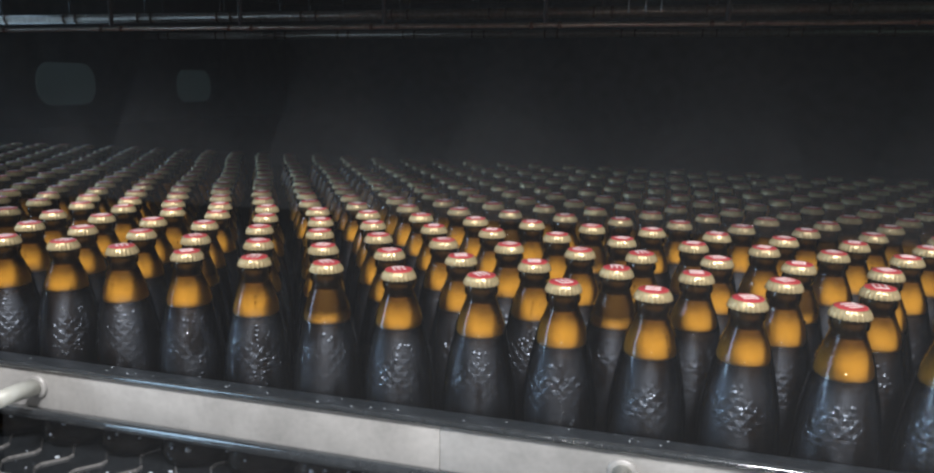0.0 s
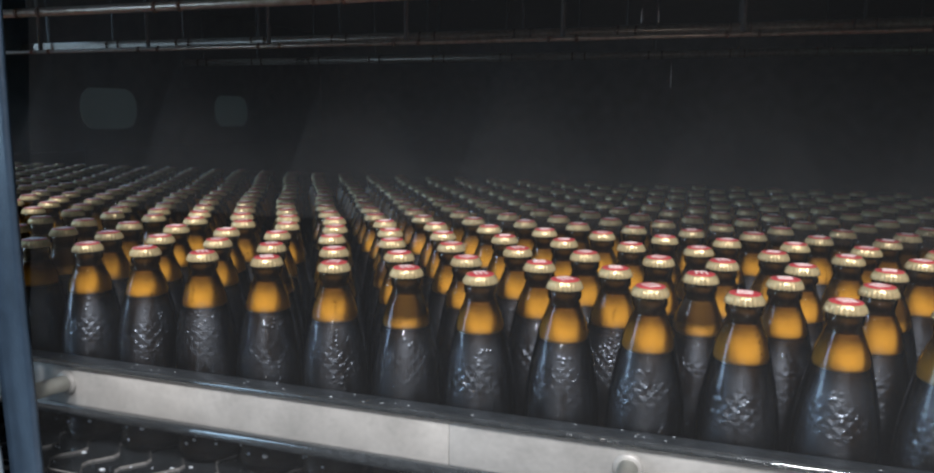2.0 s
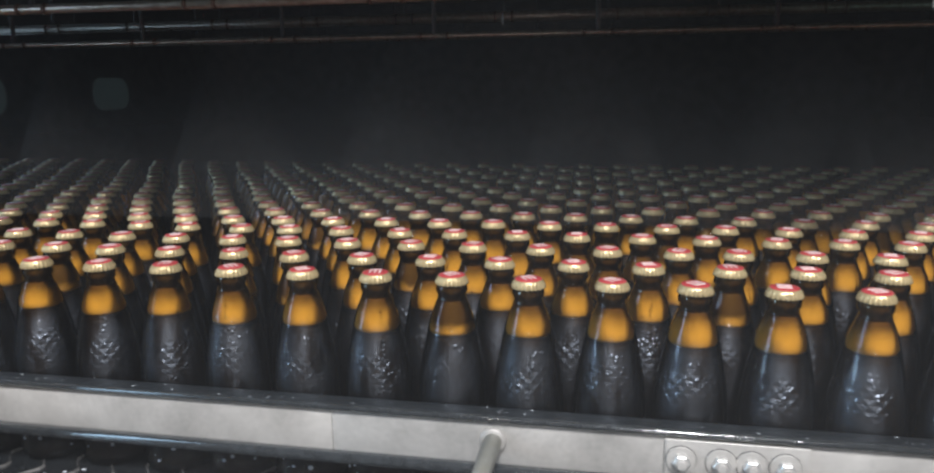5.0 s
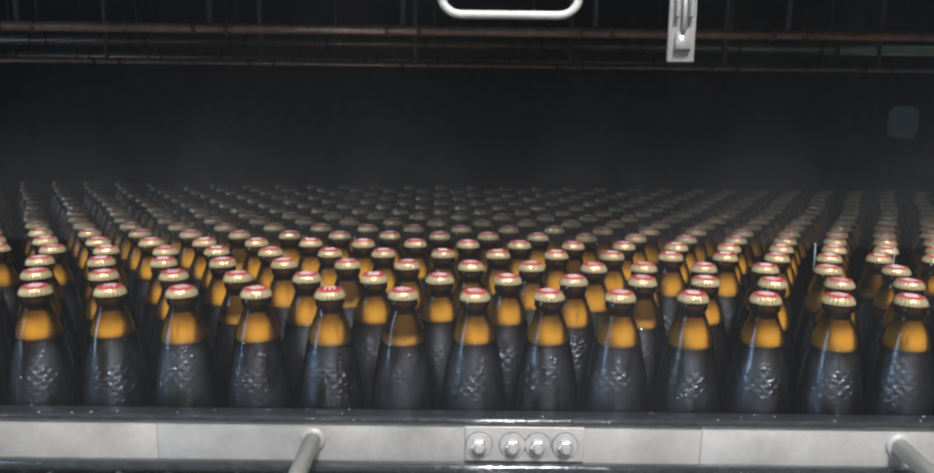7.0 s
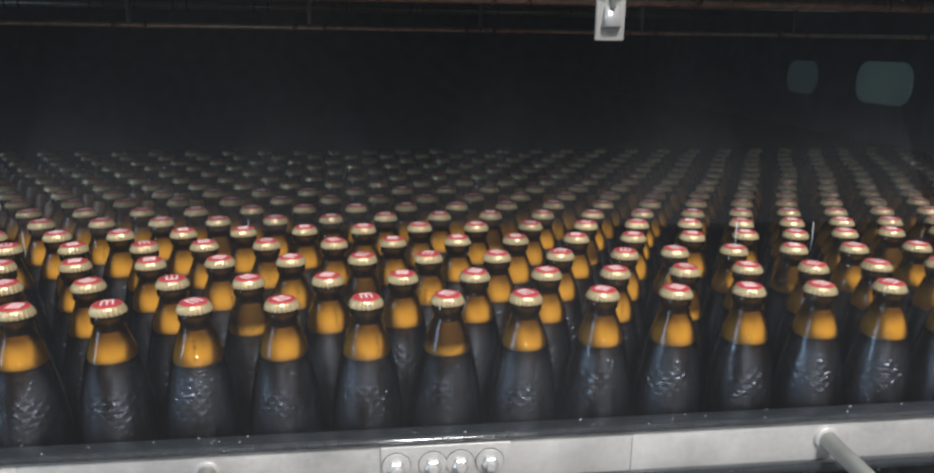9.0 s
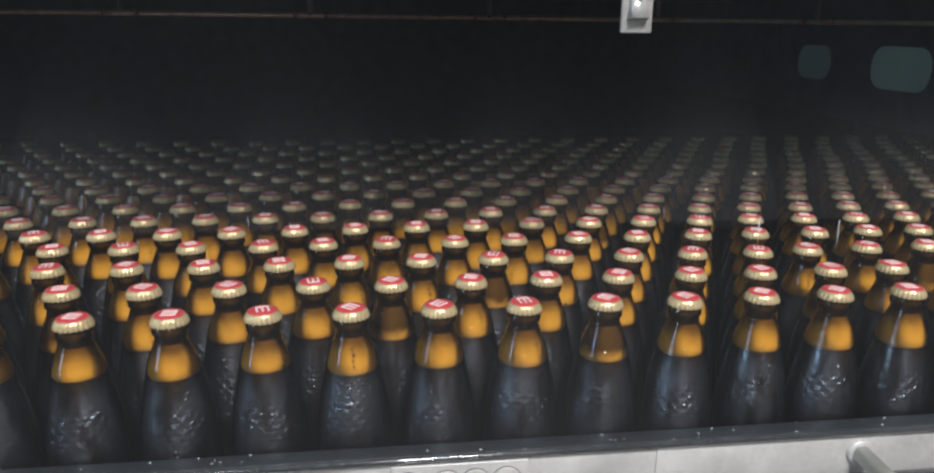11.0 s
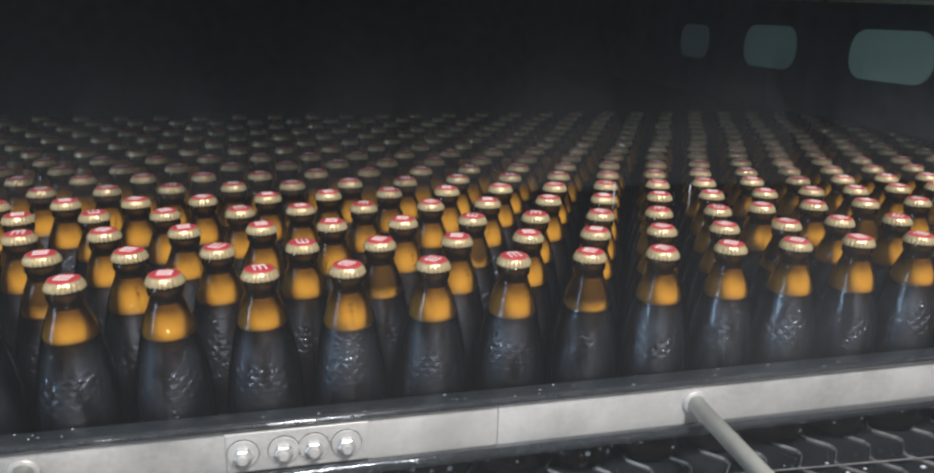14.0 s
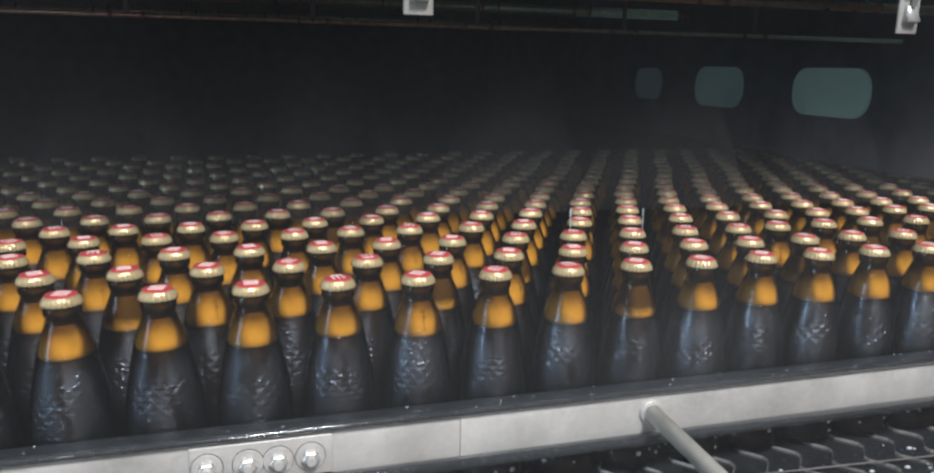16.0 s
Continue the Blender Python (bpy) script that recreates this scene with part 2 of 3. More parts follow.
thinning(FOAM, (0.085, 0.045, 0.026), 0.134, 0.155)
FOAMLOW = mat("low_foam", (0.62, 0.46, 0.24), 0.7, var=0.10, scale=120)
thinning(FOAMLOW, (0.06, 0.036, 0.028), 0.129, 0.138)
GOLD = mat("gold_lacquer", (0.66, 0.525, 0.29), 0.24, metal=0.48, var=0.10, scale=120, bump=0.25, bump_scale=600)
RED = mat("red_print", (0.52, 0.055, 0.065), 0.32, var=0.12, scale=80, coat=0.3)
WHITE = mat("white_print", (0.80, 0.70, 0.68), 0.4, var=0.05)
# broad tone patches stand in for light patches and reflections on the rail face
STEEL = mat("brushed_steel", (0.60, 0.585, 0.56), 0.48, metal=0.35, var=0.18, scale=80, fine_w=0.25, bump=0.1, bump_scale=260)
BRIGHT = mat("wet_steel", (0.55, 0.55, 0.54), 0.30, metal=0.5, var=0.08, bump=0.05)
DARKRAIL = mat("wet_dark_rail", (0.018, 0.022, 0.026), 0.42, metal=0.0, var=0.25, scale=50, bump=0.3, bump_scale=180, coat=0.05, spec=0.35)
LIP = mat("wet_lip", (0.07, 0.078, 0.085), 0.14, metal=0.5, var=0.25, scale=50, bump=0.2, bump_scale=60, coat=1.0)
TUBE = mat("scaled_tube", (0.50, 0.52, 0.49), 0.5, metal=0.1, var=0.12, scale=40, bump=0.2, wear=(0.45, 0.44, 0.38))
BELT = mat("belt_plastic", (0.020, 0.023, 0.026), 0.12, var=0.2, scale=60, bump=0.08, bump_scale=120, coat=1.0)
LINK = mat("belt_hinge", (0.16, 0.155, 0.15), 0.25, var=0.25, scale=90)
INSIDE = mat("tunnel_steel", (0.10, 0.105, 0.11), 0.55, metal=0.2, var=0.25, scale=8, bump=0.2, bump_scale=30)
PIPE = mat("spray_pipe", (0.44, 0.37, 0.31), 0.3, metal=0.6, var=0.2, wear=(0.22, 0.15, 0.11))
RUST = mat("rusty_clamp", (0.16, 0.08, 0.05), 0.7, var=0.3)
BLUE = mat("blue_post_paint", (0.032, 0.055, 0.088), 0.4, var=0.18, scale=20, bump=0.15)
HALL = mat("hall_paint", (0.30, 0.31, 0.32), 0.8, var=0.08, scale=4)
HALLFLOOR = mat("hall_floor", (0.16, 0.16, 0.155), 0.5, var=0.15, scale=6)
STEAMTHIN = veil_material("escaping_steam", 0.022, (0.85, 0.88, 0.92), 3.0, 0.7, 0.42)
STEAM = veil_material("steam", 0.017, (0.85, 0.88, 0.92), 2.4, 0.7, 0.34)
# dark tint: paints dimness over the back rows
DEEPSHADE = veil_material("deep_shade_veil", 0.11, (0.20, 0.21, 0.22), 3.5, 0.7, 0.06)
PUFF = puff_material("steam_puff", 0.045, (0.85, 0.88, 0.92))
SPRAY = veil_material("spray_mist", 0.007, (0.85, 0.88, 0.92), 9.0, 0.25, 1.0)
WATER = mat("water", (0.55, 0.6, 0.65), 0.08, var=0.03, coat=1.0)
BEAD = mat("clear_water_bead", (0.9, 0.92, 0.94), 0.03, var=0.02)
BEAD.node_tree.nodes["Principled BSDF"].inputs["Transmission Weight"].default_value = 1.0
BEAD.node_tree.nodes["Principled BSDF"].inputs["IOR"].default_value = 1.33
# port panes glow themselves for daylight outside; dimmer copies for the fainter ports
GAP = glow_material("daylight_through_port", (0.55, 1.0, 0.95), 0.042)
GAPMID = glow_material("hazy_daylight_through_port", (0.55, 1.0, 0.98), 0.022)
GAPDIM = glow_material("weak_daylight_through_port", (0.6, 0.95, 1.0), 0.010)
CURTAIN = mat("wet_clear_curtain", (0.30, 0.36, 0.42), 0.12, var=0.35, scale=60, bump=0.8, bump_scale=90, coat=1.0)


# ---- mesh helpers ----
def finish(name, bm, material, parent=None, label="", smooth=True):
    me = bpy.data.meshes.new(name)
    bmesh.ops.recalc_face_normals(bm, faces=bm.faces)
    bm.to_mesh(me)
    bm.free()
    for m in (material if isinstance(material, (list, tuple)) else [material]):
        me.materials.append(m)
    if smooth:
        for p in me.polygons:
            p.use_smooth = True
    ob = new(name, me)
    if parent:
        ob.parent = parent
    if label:
        ob["label"] = label
    return ob


def part(name, bm, material, parent, label="", smooth=True):
    return finish(name, bm, material, parent, label, smooth)


def box(bm, x0, x1, y0, y1, z0, z1, bevel=0.0, seg=2):
    r = bmesh.ops.create_cube(bm, size=1)["verts"]
    for v in r:
        v.co = Vector(((x0 + x1) / 2 + v.co.x * (x1 - x0), (y0 + y1) / 2 + v.co.y * (y1 - y0), (z0 + z1) / 2 + v.co.z * (z1 - z0)))
    if bevel:
        es = list({e for v in r for e in v.link_edges})
        bmesh.ops.bevel(bm, geom=es, offset=bevel, segments=seg, affect="EDGES", profile=0.5)


def lathe(bm, profile, seg=32, mat_at=None, wobble=None):
    """Turns (r, z) pairs round z. mat_at: material index for each ring of faces."""
    rings = []
    for k, (r, z) in enumerate(profile):
        if r < 1e-6:
            rings.append([bm.verts.new((0, 0, z))])
        else:
            ring = []
            for i in range(seg):
                a = 2 * math.pi * i / seg
                q = r if wobble is None else r + wobble(k, a)
                ring.append(bm.verts.new((q * math.cos(a), q * math.sin(a), z)))
            rings.append(ring)
    for k in range(len(rings) - 1):
        a, b = rings[k], rings[k + 1]
        for i in range(seg):
            j = (i + 1) % seg
            if len(a) == 1 and len(b) == 1:
                continue
            vs = [a[0], b[i], b[j]] if len(a) == 1 else [a[i], a[j], b[0]] if len(b) == 1 else [a[i], a[j], b[j], b[i]]
            f = bm.faces.new(vs)
            if mat_at:
                f.material_index = mat_at[k]


def tube(bm, points, r, seg=14):
    """A round bar along points."""
    rings = []
    for i, p in enumerate(points):
        p = Vector(p)
        d = (Vector(points[min(i + 1, len(points) - 1)]) - Vector(points[max(i - 1, 0)])).normalized()
        side = d.cross(Vector((0, 0, 1)))
        if side.length < 1e-3:
            side = d.cross(Vector((0, 1, 0)))
        side.normalize()
        up = side.cross(d)
        rings.append([bm.verts.new(p + r * (math.cos(a) * side + math.sin(a) * up)) for a in (2 * math.pi * k / seg for k in range(seg))])
    for a, b in zip(rings, rings[1:]):
        for i in range(seg):
            j = (i + 1) % seg
            bm.faces.new([a[i], a[j], b[j], b[i]])
    bm.faces.new(rings[0])
    bm.faces.new(rings[-1][::-1])


# ---- the tunnel and the hall ----
X0, X1, YB = -1.4, 1.4, 2.45
XO0, XO1 = -2.75, 2.45


def slab(name, x0, x1, y0, y1, z0, z1, material, label, category):
    bm = bmesh.new()
    box(bm, x0, x1, y0, y1, z0, z1, 0.002, 1)
    return tagged(finish(name, bm, material, smooth=False), label, category, kind="structure")


slab("wall_back", XO0, XO1, YB, YB + 0.05, -0.3, 1.0, INSIDE, "dark stained steel rear wall of the spray tunnel", "wall")
slab("ceiling", XO0, XO1, 0.017, YB, 0.66, 0.70, INSIDE, "dark wet steel roof of the spray tunnel", "ceiling")
slab("tunnel_floor", XO0, XO1, -0.3, YB, -0.34, -0.30, INSIDE, "dark wet steel sump under the belt", "floor")
# four unseen walls, added to stop hall light leaking past the end baffles
slab("wall_unseen_end_west", XO0 - 0.04, XO0, -0.12, YB, -0.3, 1.0, INSIDE, "unseen dark outer end that stops hall light leaking in", "wall")
slab("wall_unseen_end_east", XO1, XO1 + 0.04, -0.12, YB, -0.3, 1.0, INSIDE, "unseen dark outer end that stops hall light leaking in", "wall")
slab("wall_unseen_front_west", XO0, -1.25, -0.098, -0.078, -0.3, 1.15, INSIDE, "unseen front panel that stops hall light beside the opening", "wall")
slab("wall_unseen_front_east", 1.36, XO1, -0.098, -0.078, -0.3, 1.15, INSIDE, "unseen front panel that stops hall light beside the opening", "wall")
slab("hall_floor", -4, 5, -4.5, -0.32, -1.05, -1.0, HALLFLOOR, "grey concrete hall floor", "floor")
slab("wall_hall_back", -4, 5, -4.55, -4.5, -1.0, 3.0, HALL, "plain grey painted hall wall", "wall")
slab("wall_hall_west", -4.05, -4, -4.5, 2.6, -1.0, 3.0, HALL, "plain grey painted hall wall", "wall")
slab("wall_hall_east", 5, 5.05, -4.5, 2.6, -1.0, 3.0, HALL, "plain grey painted hall wall", "wall")
slab("ceiling_hall", -4, 5, -4.5, 2.6, 3.0, 3.05, HALL, "plain grey hall ceiling", "ceiling")
slab("apron_panel", X0, X1, -0.36, -0.32, -1.0, -0.12, INSIDE, "steel skirt panel below the belt", "panel")


def rounded_pane(bm, x0, x1, ya, yb, za, zb, r):
    ring = []
    for cy, cz, a0 in ((yb - r, zb - r, 0), (ya + r, zb - r, 90), (ya + r, za + r, 180), (yb - r, za + r, 270)):
        for k in range(7):
            a = radians(a0 + 15 * k)
            ring.append((cy + r * math.cos(a), cz + r * math.sin(a)))
    a = [bm.verts.new((x0, *p)) for p in ring]
    b = [bm.verts.new((x1, *p)) for p in ring]
    bm.faces.new(a)
    bm.faces.new(b[::-1])
    for i in range(len(a)):
        j = (i + 1) % len(a)
        bm.faces.new([a[i], a[j], b[j], b[i]])


def end_wall(name, x0, x1, openings, label):
    """A hanging end baffle above the bottles, with rounded lit ports."""
    wall = new(name)
    tagged(wall, label, "wall", kind="structure")
    bm = bmesh.new()
    box(bm, x0, x1, -0.07, YB, 0.212, 0.66, 0.003, 1)
    part("wall_sheet", bm, INSIDE, wall, smooth=False)
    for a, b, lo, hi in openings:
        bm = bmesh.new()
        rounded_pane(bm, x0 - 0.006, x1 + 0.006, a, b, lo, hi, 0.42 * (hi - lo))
        part("port_pane", bm, GAP if x0 > 0 and a < 0.7 else GAPMID if x0 > 0 and a < 1.0 else GAPDIM, wall, "pale rounded port pane with its own glow for outside daylight", smooth=False)
    return wall


end_wall("wall_west", X0 - 0.04, X0, [(1.11, 1.32, 0.272, 0.388), (1.70, 1.885, 0.272, 0.380)], "dark steel end baffle with small lit ports")
end_wall("wall_east", X1, X1 + 0.04, [(0.413, 0.591, 0.291, 0.372), (0.743, 0.907, 0.290, 0.372), (1.056, 1.176, 0.293, 0.367)], "dark steel end baffle with small lit ports")

# the hatch is open: only its lower edge hangs above the opening
hatch = new("hatch_door")
tagged(hatch, "raised steel hatch door over the tunnel opening", "hatch")
bm = bmesh.new()
box(bm, -1.25, 1.36, -0.0135, 0.014, 0.500, 1.15, 0.004, 2)
part("door_panel", bm, STEEL, hatch)
bm = bmesh.new()
HX, HW, HZ = 0.4167, 0.0548, 0.433
pts = [(HX - HW, -0.012, 0.52)]
for k in range(7):
    a = math.pi + math.pi / 2 * k / 6
    pts.append((HX - HW + 0.016 + 0.016 * math.cos(a), -0.052, HZ + 0.016 + 0.016 * math.sin(a)))
for k in range(7):
    a = 1.5 * math.pi + math.pi / 2 * k / 6
    pts.append((HX + HW - 0.016 + 0.016 * math.cos(a), -0.052, HZ + 0.016 + 0.016 * math.sin(a)))
pts.append((HX + HW, -0.012, 0.52))
tube(bm, pts, 0.0034)
part("handle", bm, TUBE, hatch, "bent round steel handle")


def latch_at(x):
    """A toggle latch: strap, two cheeks, hook rod and keeper."""
    t = new("toggle_latch")
    tagged(t, "stainless toggle latch hanging below the raised hatch", "latch", "hatch latches")
    bm = bmesh.new()
    box(bm, -0.0115, 0.0115, -0.0015, 0.0015, 0.0, 0.24, 0.001, 1)
    part("strap", bm, STEEL, t)
    for s in (-1, 1):
        bm = bmesh.new()
        box(bm, s * 0.0058 - 0.002, s * 0.0058 + 0.002, -0.010, -0.0017, 0.036, 0.085, 0.001, 2)
        part("cheek", bm, BRIGHT, t)
    bm = bmesh.new()
    tube(bm, [(0, -0.006, 0.075), (0, -0.006, 0.040), (0, -0.006, 0.024)], 0.002, 10)
    part("hook_rod", bm, BRIGHT, t)
    bm = bmesh.new()
    vs = [(-0.0075, -0.0017, 0.009), (0.0075, -0.0017, 0.009), (0.0055, -0.0017, 0.026), (-0.0055, -0.0017, 0.026)]
    a = [bm.verts.new(v) for v in vs]
    b = [bm.verts.new((v[0] * 0.8, -0.0095 if v[2] < 0.02 else -0.004, v[2] + (0.002 if v[2] < 0.02 else -0.002))) for v in vs]
    bm.faces.new(b)
    bm.faces.new(a[::-1])
    for i in range(4):
        bm.faces.new([a[i], a[(i + 1) % 4], b[(i + 1) % 4], b[i]])
    part("keeper", bm, BRIGHT, t)
    t.matrix_world = pose(x, -0.0155, 0.400)
    return t


for lx in (0.5632, 1.0175):
    latch_at(lx)

# ---- guide rail in front of the bottles ----
rail = new("guide_rail")
tagged(rail, "wet stainless guide rail with a dark top ledge", "rail")
RX0, RX1 = -1.248, 1.358
for fx0, fx1, fy in ((RX0, 0.1148, 0.0), (0.1151, 0.5929, 0.0003), (0.5932, RX1, 0.0)):
    bm = bmesh.new()
    box(bm, fx0, fx1, -0.0472 + fy, -0.0432 + fy, 0.0517, 0.0885, 0.0006, 2)
    part("face_plate", bm, STEEL, rail, "pale brushed steel face")
bm = bmesh.new()
box(bm, RX0, RX1, -0.0487, -0.0315, 0.0890, 0.0940, 0.002, 3)
box(bm, RX0, RX1, -0.0432, -0.0372, 0.0455, 0.089, 0.001, 1)
part("ledge", bm, DARKRAIL, rail, "dark wet ledge with drops on it")
bm = bmesh.new()
tube(bm, [(RX0, -0.0500, 0.0474), (0.4, -0.0500, 0.0474), (RX1, -0.0500, 0.0474)], 0.0056, 16)
part("lower_lip", bm, LIP, rail, "dark rounded wet lower lip")

bm = bmesh.new()
tube(bm, [(RX0, -0.0494, 0.0912), (0.4, -0.0494, 0.0912), (RX1, -0.0494, 0.0912)], 0.0026, 12)
part("bead", bm, LIP, rail, "dark rounded wet bead along the ledge")

# splice plate with its four bolts
plate = new("splice_plate")
tagged(plate, "steel splice plate with four washered bolts on the rail", "plate")
bm = bmesh.new()
box(bm, 0.3855, 0.4897, -0.0507, -0.0475, 0.0545, 0.0865, 0.0008, 2)
part("plate_sheet", bm, STEEL, plate)
for bx in (0.3977, 0.4268, 0.4488, 0.4728):
    bm = bmesh.new()
    lathe(bm, [(0.0, 0.0), (0.0112, 0.0), (0.0114, 0.0008), (0.0108, 0.0019), (0.0062, 0.0022)], 28)
    lathe(bm, [(0.0, 0.011), (0.0034, 0.0108), (0.0040, 0.0098), (0.0040, 0.002)], 16)
    bm2 = bmesh.new()
    lathe(bm2, [(0.0, 0.0078), (0.0058, 0.0078), (0.0068, 0.0070), (0.0068, 0.0020)], 6)
    for b_ in (bm, bm2):
        bmesh.ops.rotate(b_, verts=b_.verts, cent=(0, 0, 0), matrix=Matrix.Rotation(radians(90), 3, "X"))
        bmesh.ops.translate(b_, verts=b_.verts, vec=(bx, -0.0508, 0.0702))
    bm3 = bmesh.new()
    lathe(bm3, [(0.0, 0.0), (0.0118, 0.0), (0.0117, 0.0004), (0.0, 0.0004)], 28)
    bmesh.ops.rotate(bm3, verts=bm3.verts, cent=(0, 0, 0), matrix=Matrix.Rotation(radians(90), 3, "X"))
    bmesh.ops.translate(bm3, verts=bm3.verts, vec=(bx, -0.05075, 0.0702))
    part("gasket", bm3, DARKRAIL, plate, "dark gasket ring", smooth=False)
    w = part("bolt", bm, STEEL, plate, smooth=False)
    part("nut", bm2, BRIGHT, w, smooth=False)

# tie bars from the rail to the outer frame
for tx, ty, tz in ((-0.264, -0.090, 0.0755), (0.252, -0.50, 0.062), (0.766, -0.50, 0.043)):
    bar = new("tie_bar")
    tagged(bar, "scaled round steel tie bar bolted to the guide rail", "bar", "tie bars")
    bm = bmesh.new()
    tube(bm, [(tx, -0.0484, 0.0722), (tx, (ty - 0.05) / 2, (tz + 0.0735) / 2), (tx, ty, tz)], 0.0074, 20)
    part("rod", bm, TUBE, bar)
    bm = bmesh.new()
    lathe(bm, [(0.0, 0.003), (0.0098, 0.003), (0.0108, 0.002), (0.011, 0.0)], 24)
    bmesh.ops.rotate(bm, verts=bm.verts, cent=(0, 0, 0), matrix=Matrix.Rotation(radians(90), 3, "X"))
    bmesh.ops.translate(bm, verts=bm.verts, vec=(tx, -0.0476, 0.0722))
    part("collar", bm, STEEL, bar, "worn weld collar")

# strips of the splash curtain that swing beside the opening; their edge lies at x = 0 of their own space
bm = bmesh.new()
n_, m_ = 6, 60
vs = [[bm.verts.new((-0.036 + 0.036 * i / n_, -0.112 + 0.0012 * math.sin(i * 0.8) + 0.002 * math.sin(k * 0.21), -0.25 + 1.35 * k / m_)) for k in range(m_ + 1)] for i in range(n_ + 1)]
for i in range(n_):
    for k in range(m_):
        bm.faces.new([vs[i][k], vs[i + 1][k], vs[i + 1][k + 1], vs[i][k + 1]])
strip = finish("curtain_strip", bm, BLUE)
sm = strip.modifiers.new("thick", "SOLIDIFY")
sm.thickness = 0.004
for k in range(3):
    bm = bmesh.new()
    lathe(bm, [(0.003, 0.0), (0.006, 0.0), (0.0064, 0.0008), (0.006, 0.0016), (0.003, 0.0016)], 20)
    bmesh.ops.rotate(bm, verts=bm.verts, cent=(0, 0, 0), matrix=Matrix.Rotation(radians(90), 3, "X"))
    bmesh.ops.translate(bm, verts=bm.verts, vec=(-0.018, -0.118, 1.0 - 0.03 * k))
    part("eyelet", bm, BRIGHT, strip, "steel eyelet")
bm = bmesh.new()
box(bm, -0.036, 0.0, -0.119, -0.105, -0.262, -0.245, 0.002, 2)
part("hem", bm, BLUE, strip)
tagged(strip, "dark blue plastic curtain strip hanging at the opening", "curtain")
bm = bmesh.new()
nx, nz = 20, 160
vs = [[bm.verts.new((-0.15 + 0.113 * i / nx, -0.116 + 0.004 * math.sin(i * 0.9) + 0.004 * noise.noise(Vector((i * 0.3, k * 0.25, 2))), -0.25 + 1.35 * k / nz)) for k in range(nz + 1)] for i in range(nx + 1)]
for i in range(nx):
    for k in range(nz):
        bm.faces.new([vs[i][k], vs[i + 1][k], vs[i + 1][k + 1], vs[i][k + 1]])
wet_strip = finish("curtain_strip", bm, CURTAIN)
sm = wet_strip.modifiers.new("thick", "SOLIDIFY")
sm.thickness = 0.003
tagged(wet_strip, "rippled clear plastic curtain strip, wet with drops", "curtain")
SWING = [(0, -0.325), (0.8, -0.305), (1.5, -0.240), (2.0, -0.231), (2.5, -0.223), (3.0, -0.207), (5.0, -0.245), (10.0, -0.262), (16.0, -0.262)]

# ---- spray pipes ----
for py, pz, pr in ((0.16, 0.4390, 0.0052), (0.36, 0.4120, 0.0028), (0.95, 0.48, 0.010), (1.55, 0.48, 0.010)):
    p = new("spray_pipe")
    tagged(p, "brownish wet spray pipe under the tunnel roof", "pipe", "spray pipes")
    bm = bmesh.new()
    tube(bm, [(X0, py, pz), (0, py, pz), (X1, py, pz)], pr, 16)
    part("pipe_run", bm, PIPE, p)
    x = 0.298 - 8 * 0.2045
    while x < X1 - 0.1:
        for dx in (0, 0.034):
            bm = bmesh.new()
            tube(bm, [(x + dx - 0.002, py, pz), (x + dx + 0.002, py, pz)], pr + 0.0012, 16)
            part("clamp", bm, RUST, p)
        bm = bmesh.new()
        tube(bm, [(x + 0.017, py, 0.662), (x + 0.017, py, pz + pr * 0.8)], 0.003, 8)
        part("hanger", bm, INSIDE, p)
        x += 0.2045

# ---- belt ----
belt = new("conveyor_belt")
tagged(belt, "dark wet modular plastic belt with zigzag hinge edges", "conveyor belt")
bm = bmesh.new()
box(bm, -2.6, 1.53, -0.30, 2.3, -0.009, 0.003)
part("belt_sheet", bm, BELT, belt, smooth=False)
bm = bmesh.new()
step = 0.037
nlink = int(4.1 / step)
for i in range(nlink):
    x = -2.58 + i * step
    zig, y = [], -0.29
    k = 0
    while y < 0.12:
        zig.append((x + (0.007 if k % 4 in (1, 2) else -0.007), y))
        y += 0.016 if k % 2 == 0 else 0.007
        k += 1
    for (xa, ya), (xb, yb) in zip(zig, zig[1:]):
        w = 0.0013
        vs = [bm.verts.new(v) for v in ((xa - w, ya, 0.0031), (xa + w, ya, 0.0031), (xb + w, yb, 0.0031), (xb - w, yb, 0.0031), (xa, ya, 0.0055), (xb, yb, 0.0055))]
        bm.faces.new([vs[0], vs[4], vs[5], vs[3]])
        bm.faces.new([vs[4], vs[1], vs[2], vs[5]])
part("hinge_edges", bm, LINK, belt, "pale worn zigzag hinge edges", smooth=False)["kind"] = "stuff"

bm = bmesh.new()
tube(bm, [(-1.248, -0.096, 0.0105), (-0.2, -0.092, 0.0105), (0.8, -0.068, 0.0105), (1.358, -0.104, 0.0105)], 0.0009, 8)
tagged(finish("guide_wire", bm, LINK), "thin steel guide wire just above the belt", "wire")

# ---- bottles ----
P = 0.0662
PROFILE = [(0.0, -0.0115), (0.022, -0.0125), (0.027, -0.015), (0.0311, -0.0135), (0.0322, -0.0108), (0.0324, -0.0075), (0.0323, -0.0045), (0.0319, -0.0015), (0.0312, 0.0005), (0.0307, 0.0016), (0.0306, 0.004), (0.0308, 0.016), (0.0308, 0.030), (0.0306, 0.044), (0.0303, 0.060), (0.0297, 0.074), (0.0285, 0.087), (0.0268, 0.099),
           (0.0248, 0.110), (0.0228, 0.120), (0.0211, 0.128), (0.0196, 0.135), (0.0175, 0.142), (0.0151, 0.148), (0.0131, 0.153), (0.0120, 0.157), (0.0117, 0.1592), (0.0130, 0.1605), (0.0134, 0.1630), (0.0130, 0.1655), (0.0123, 0.167), (0.0123, 0.1725)]


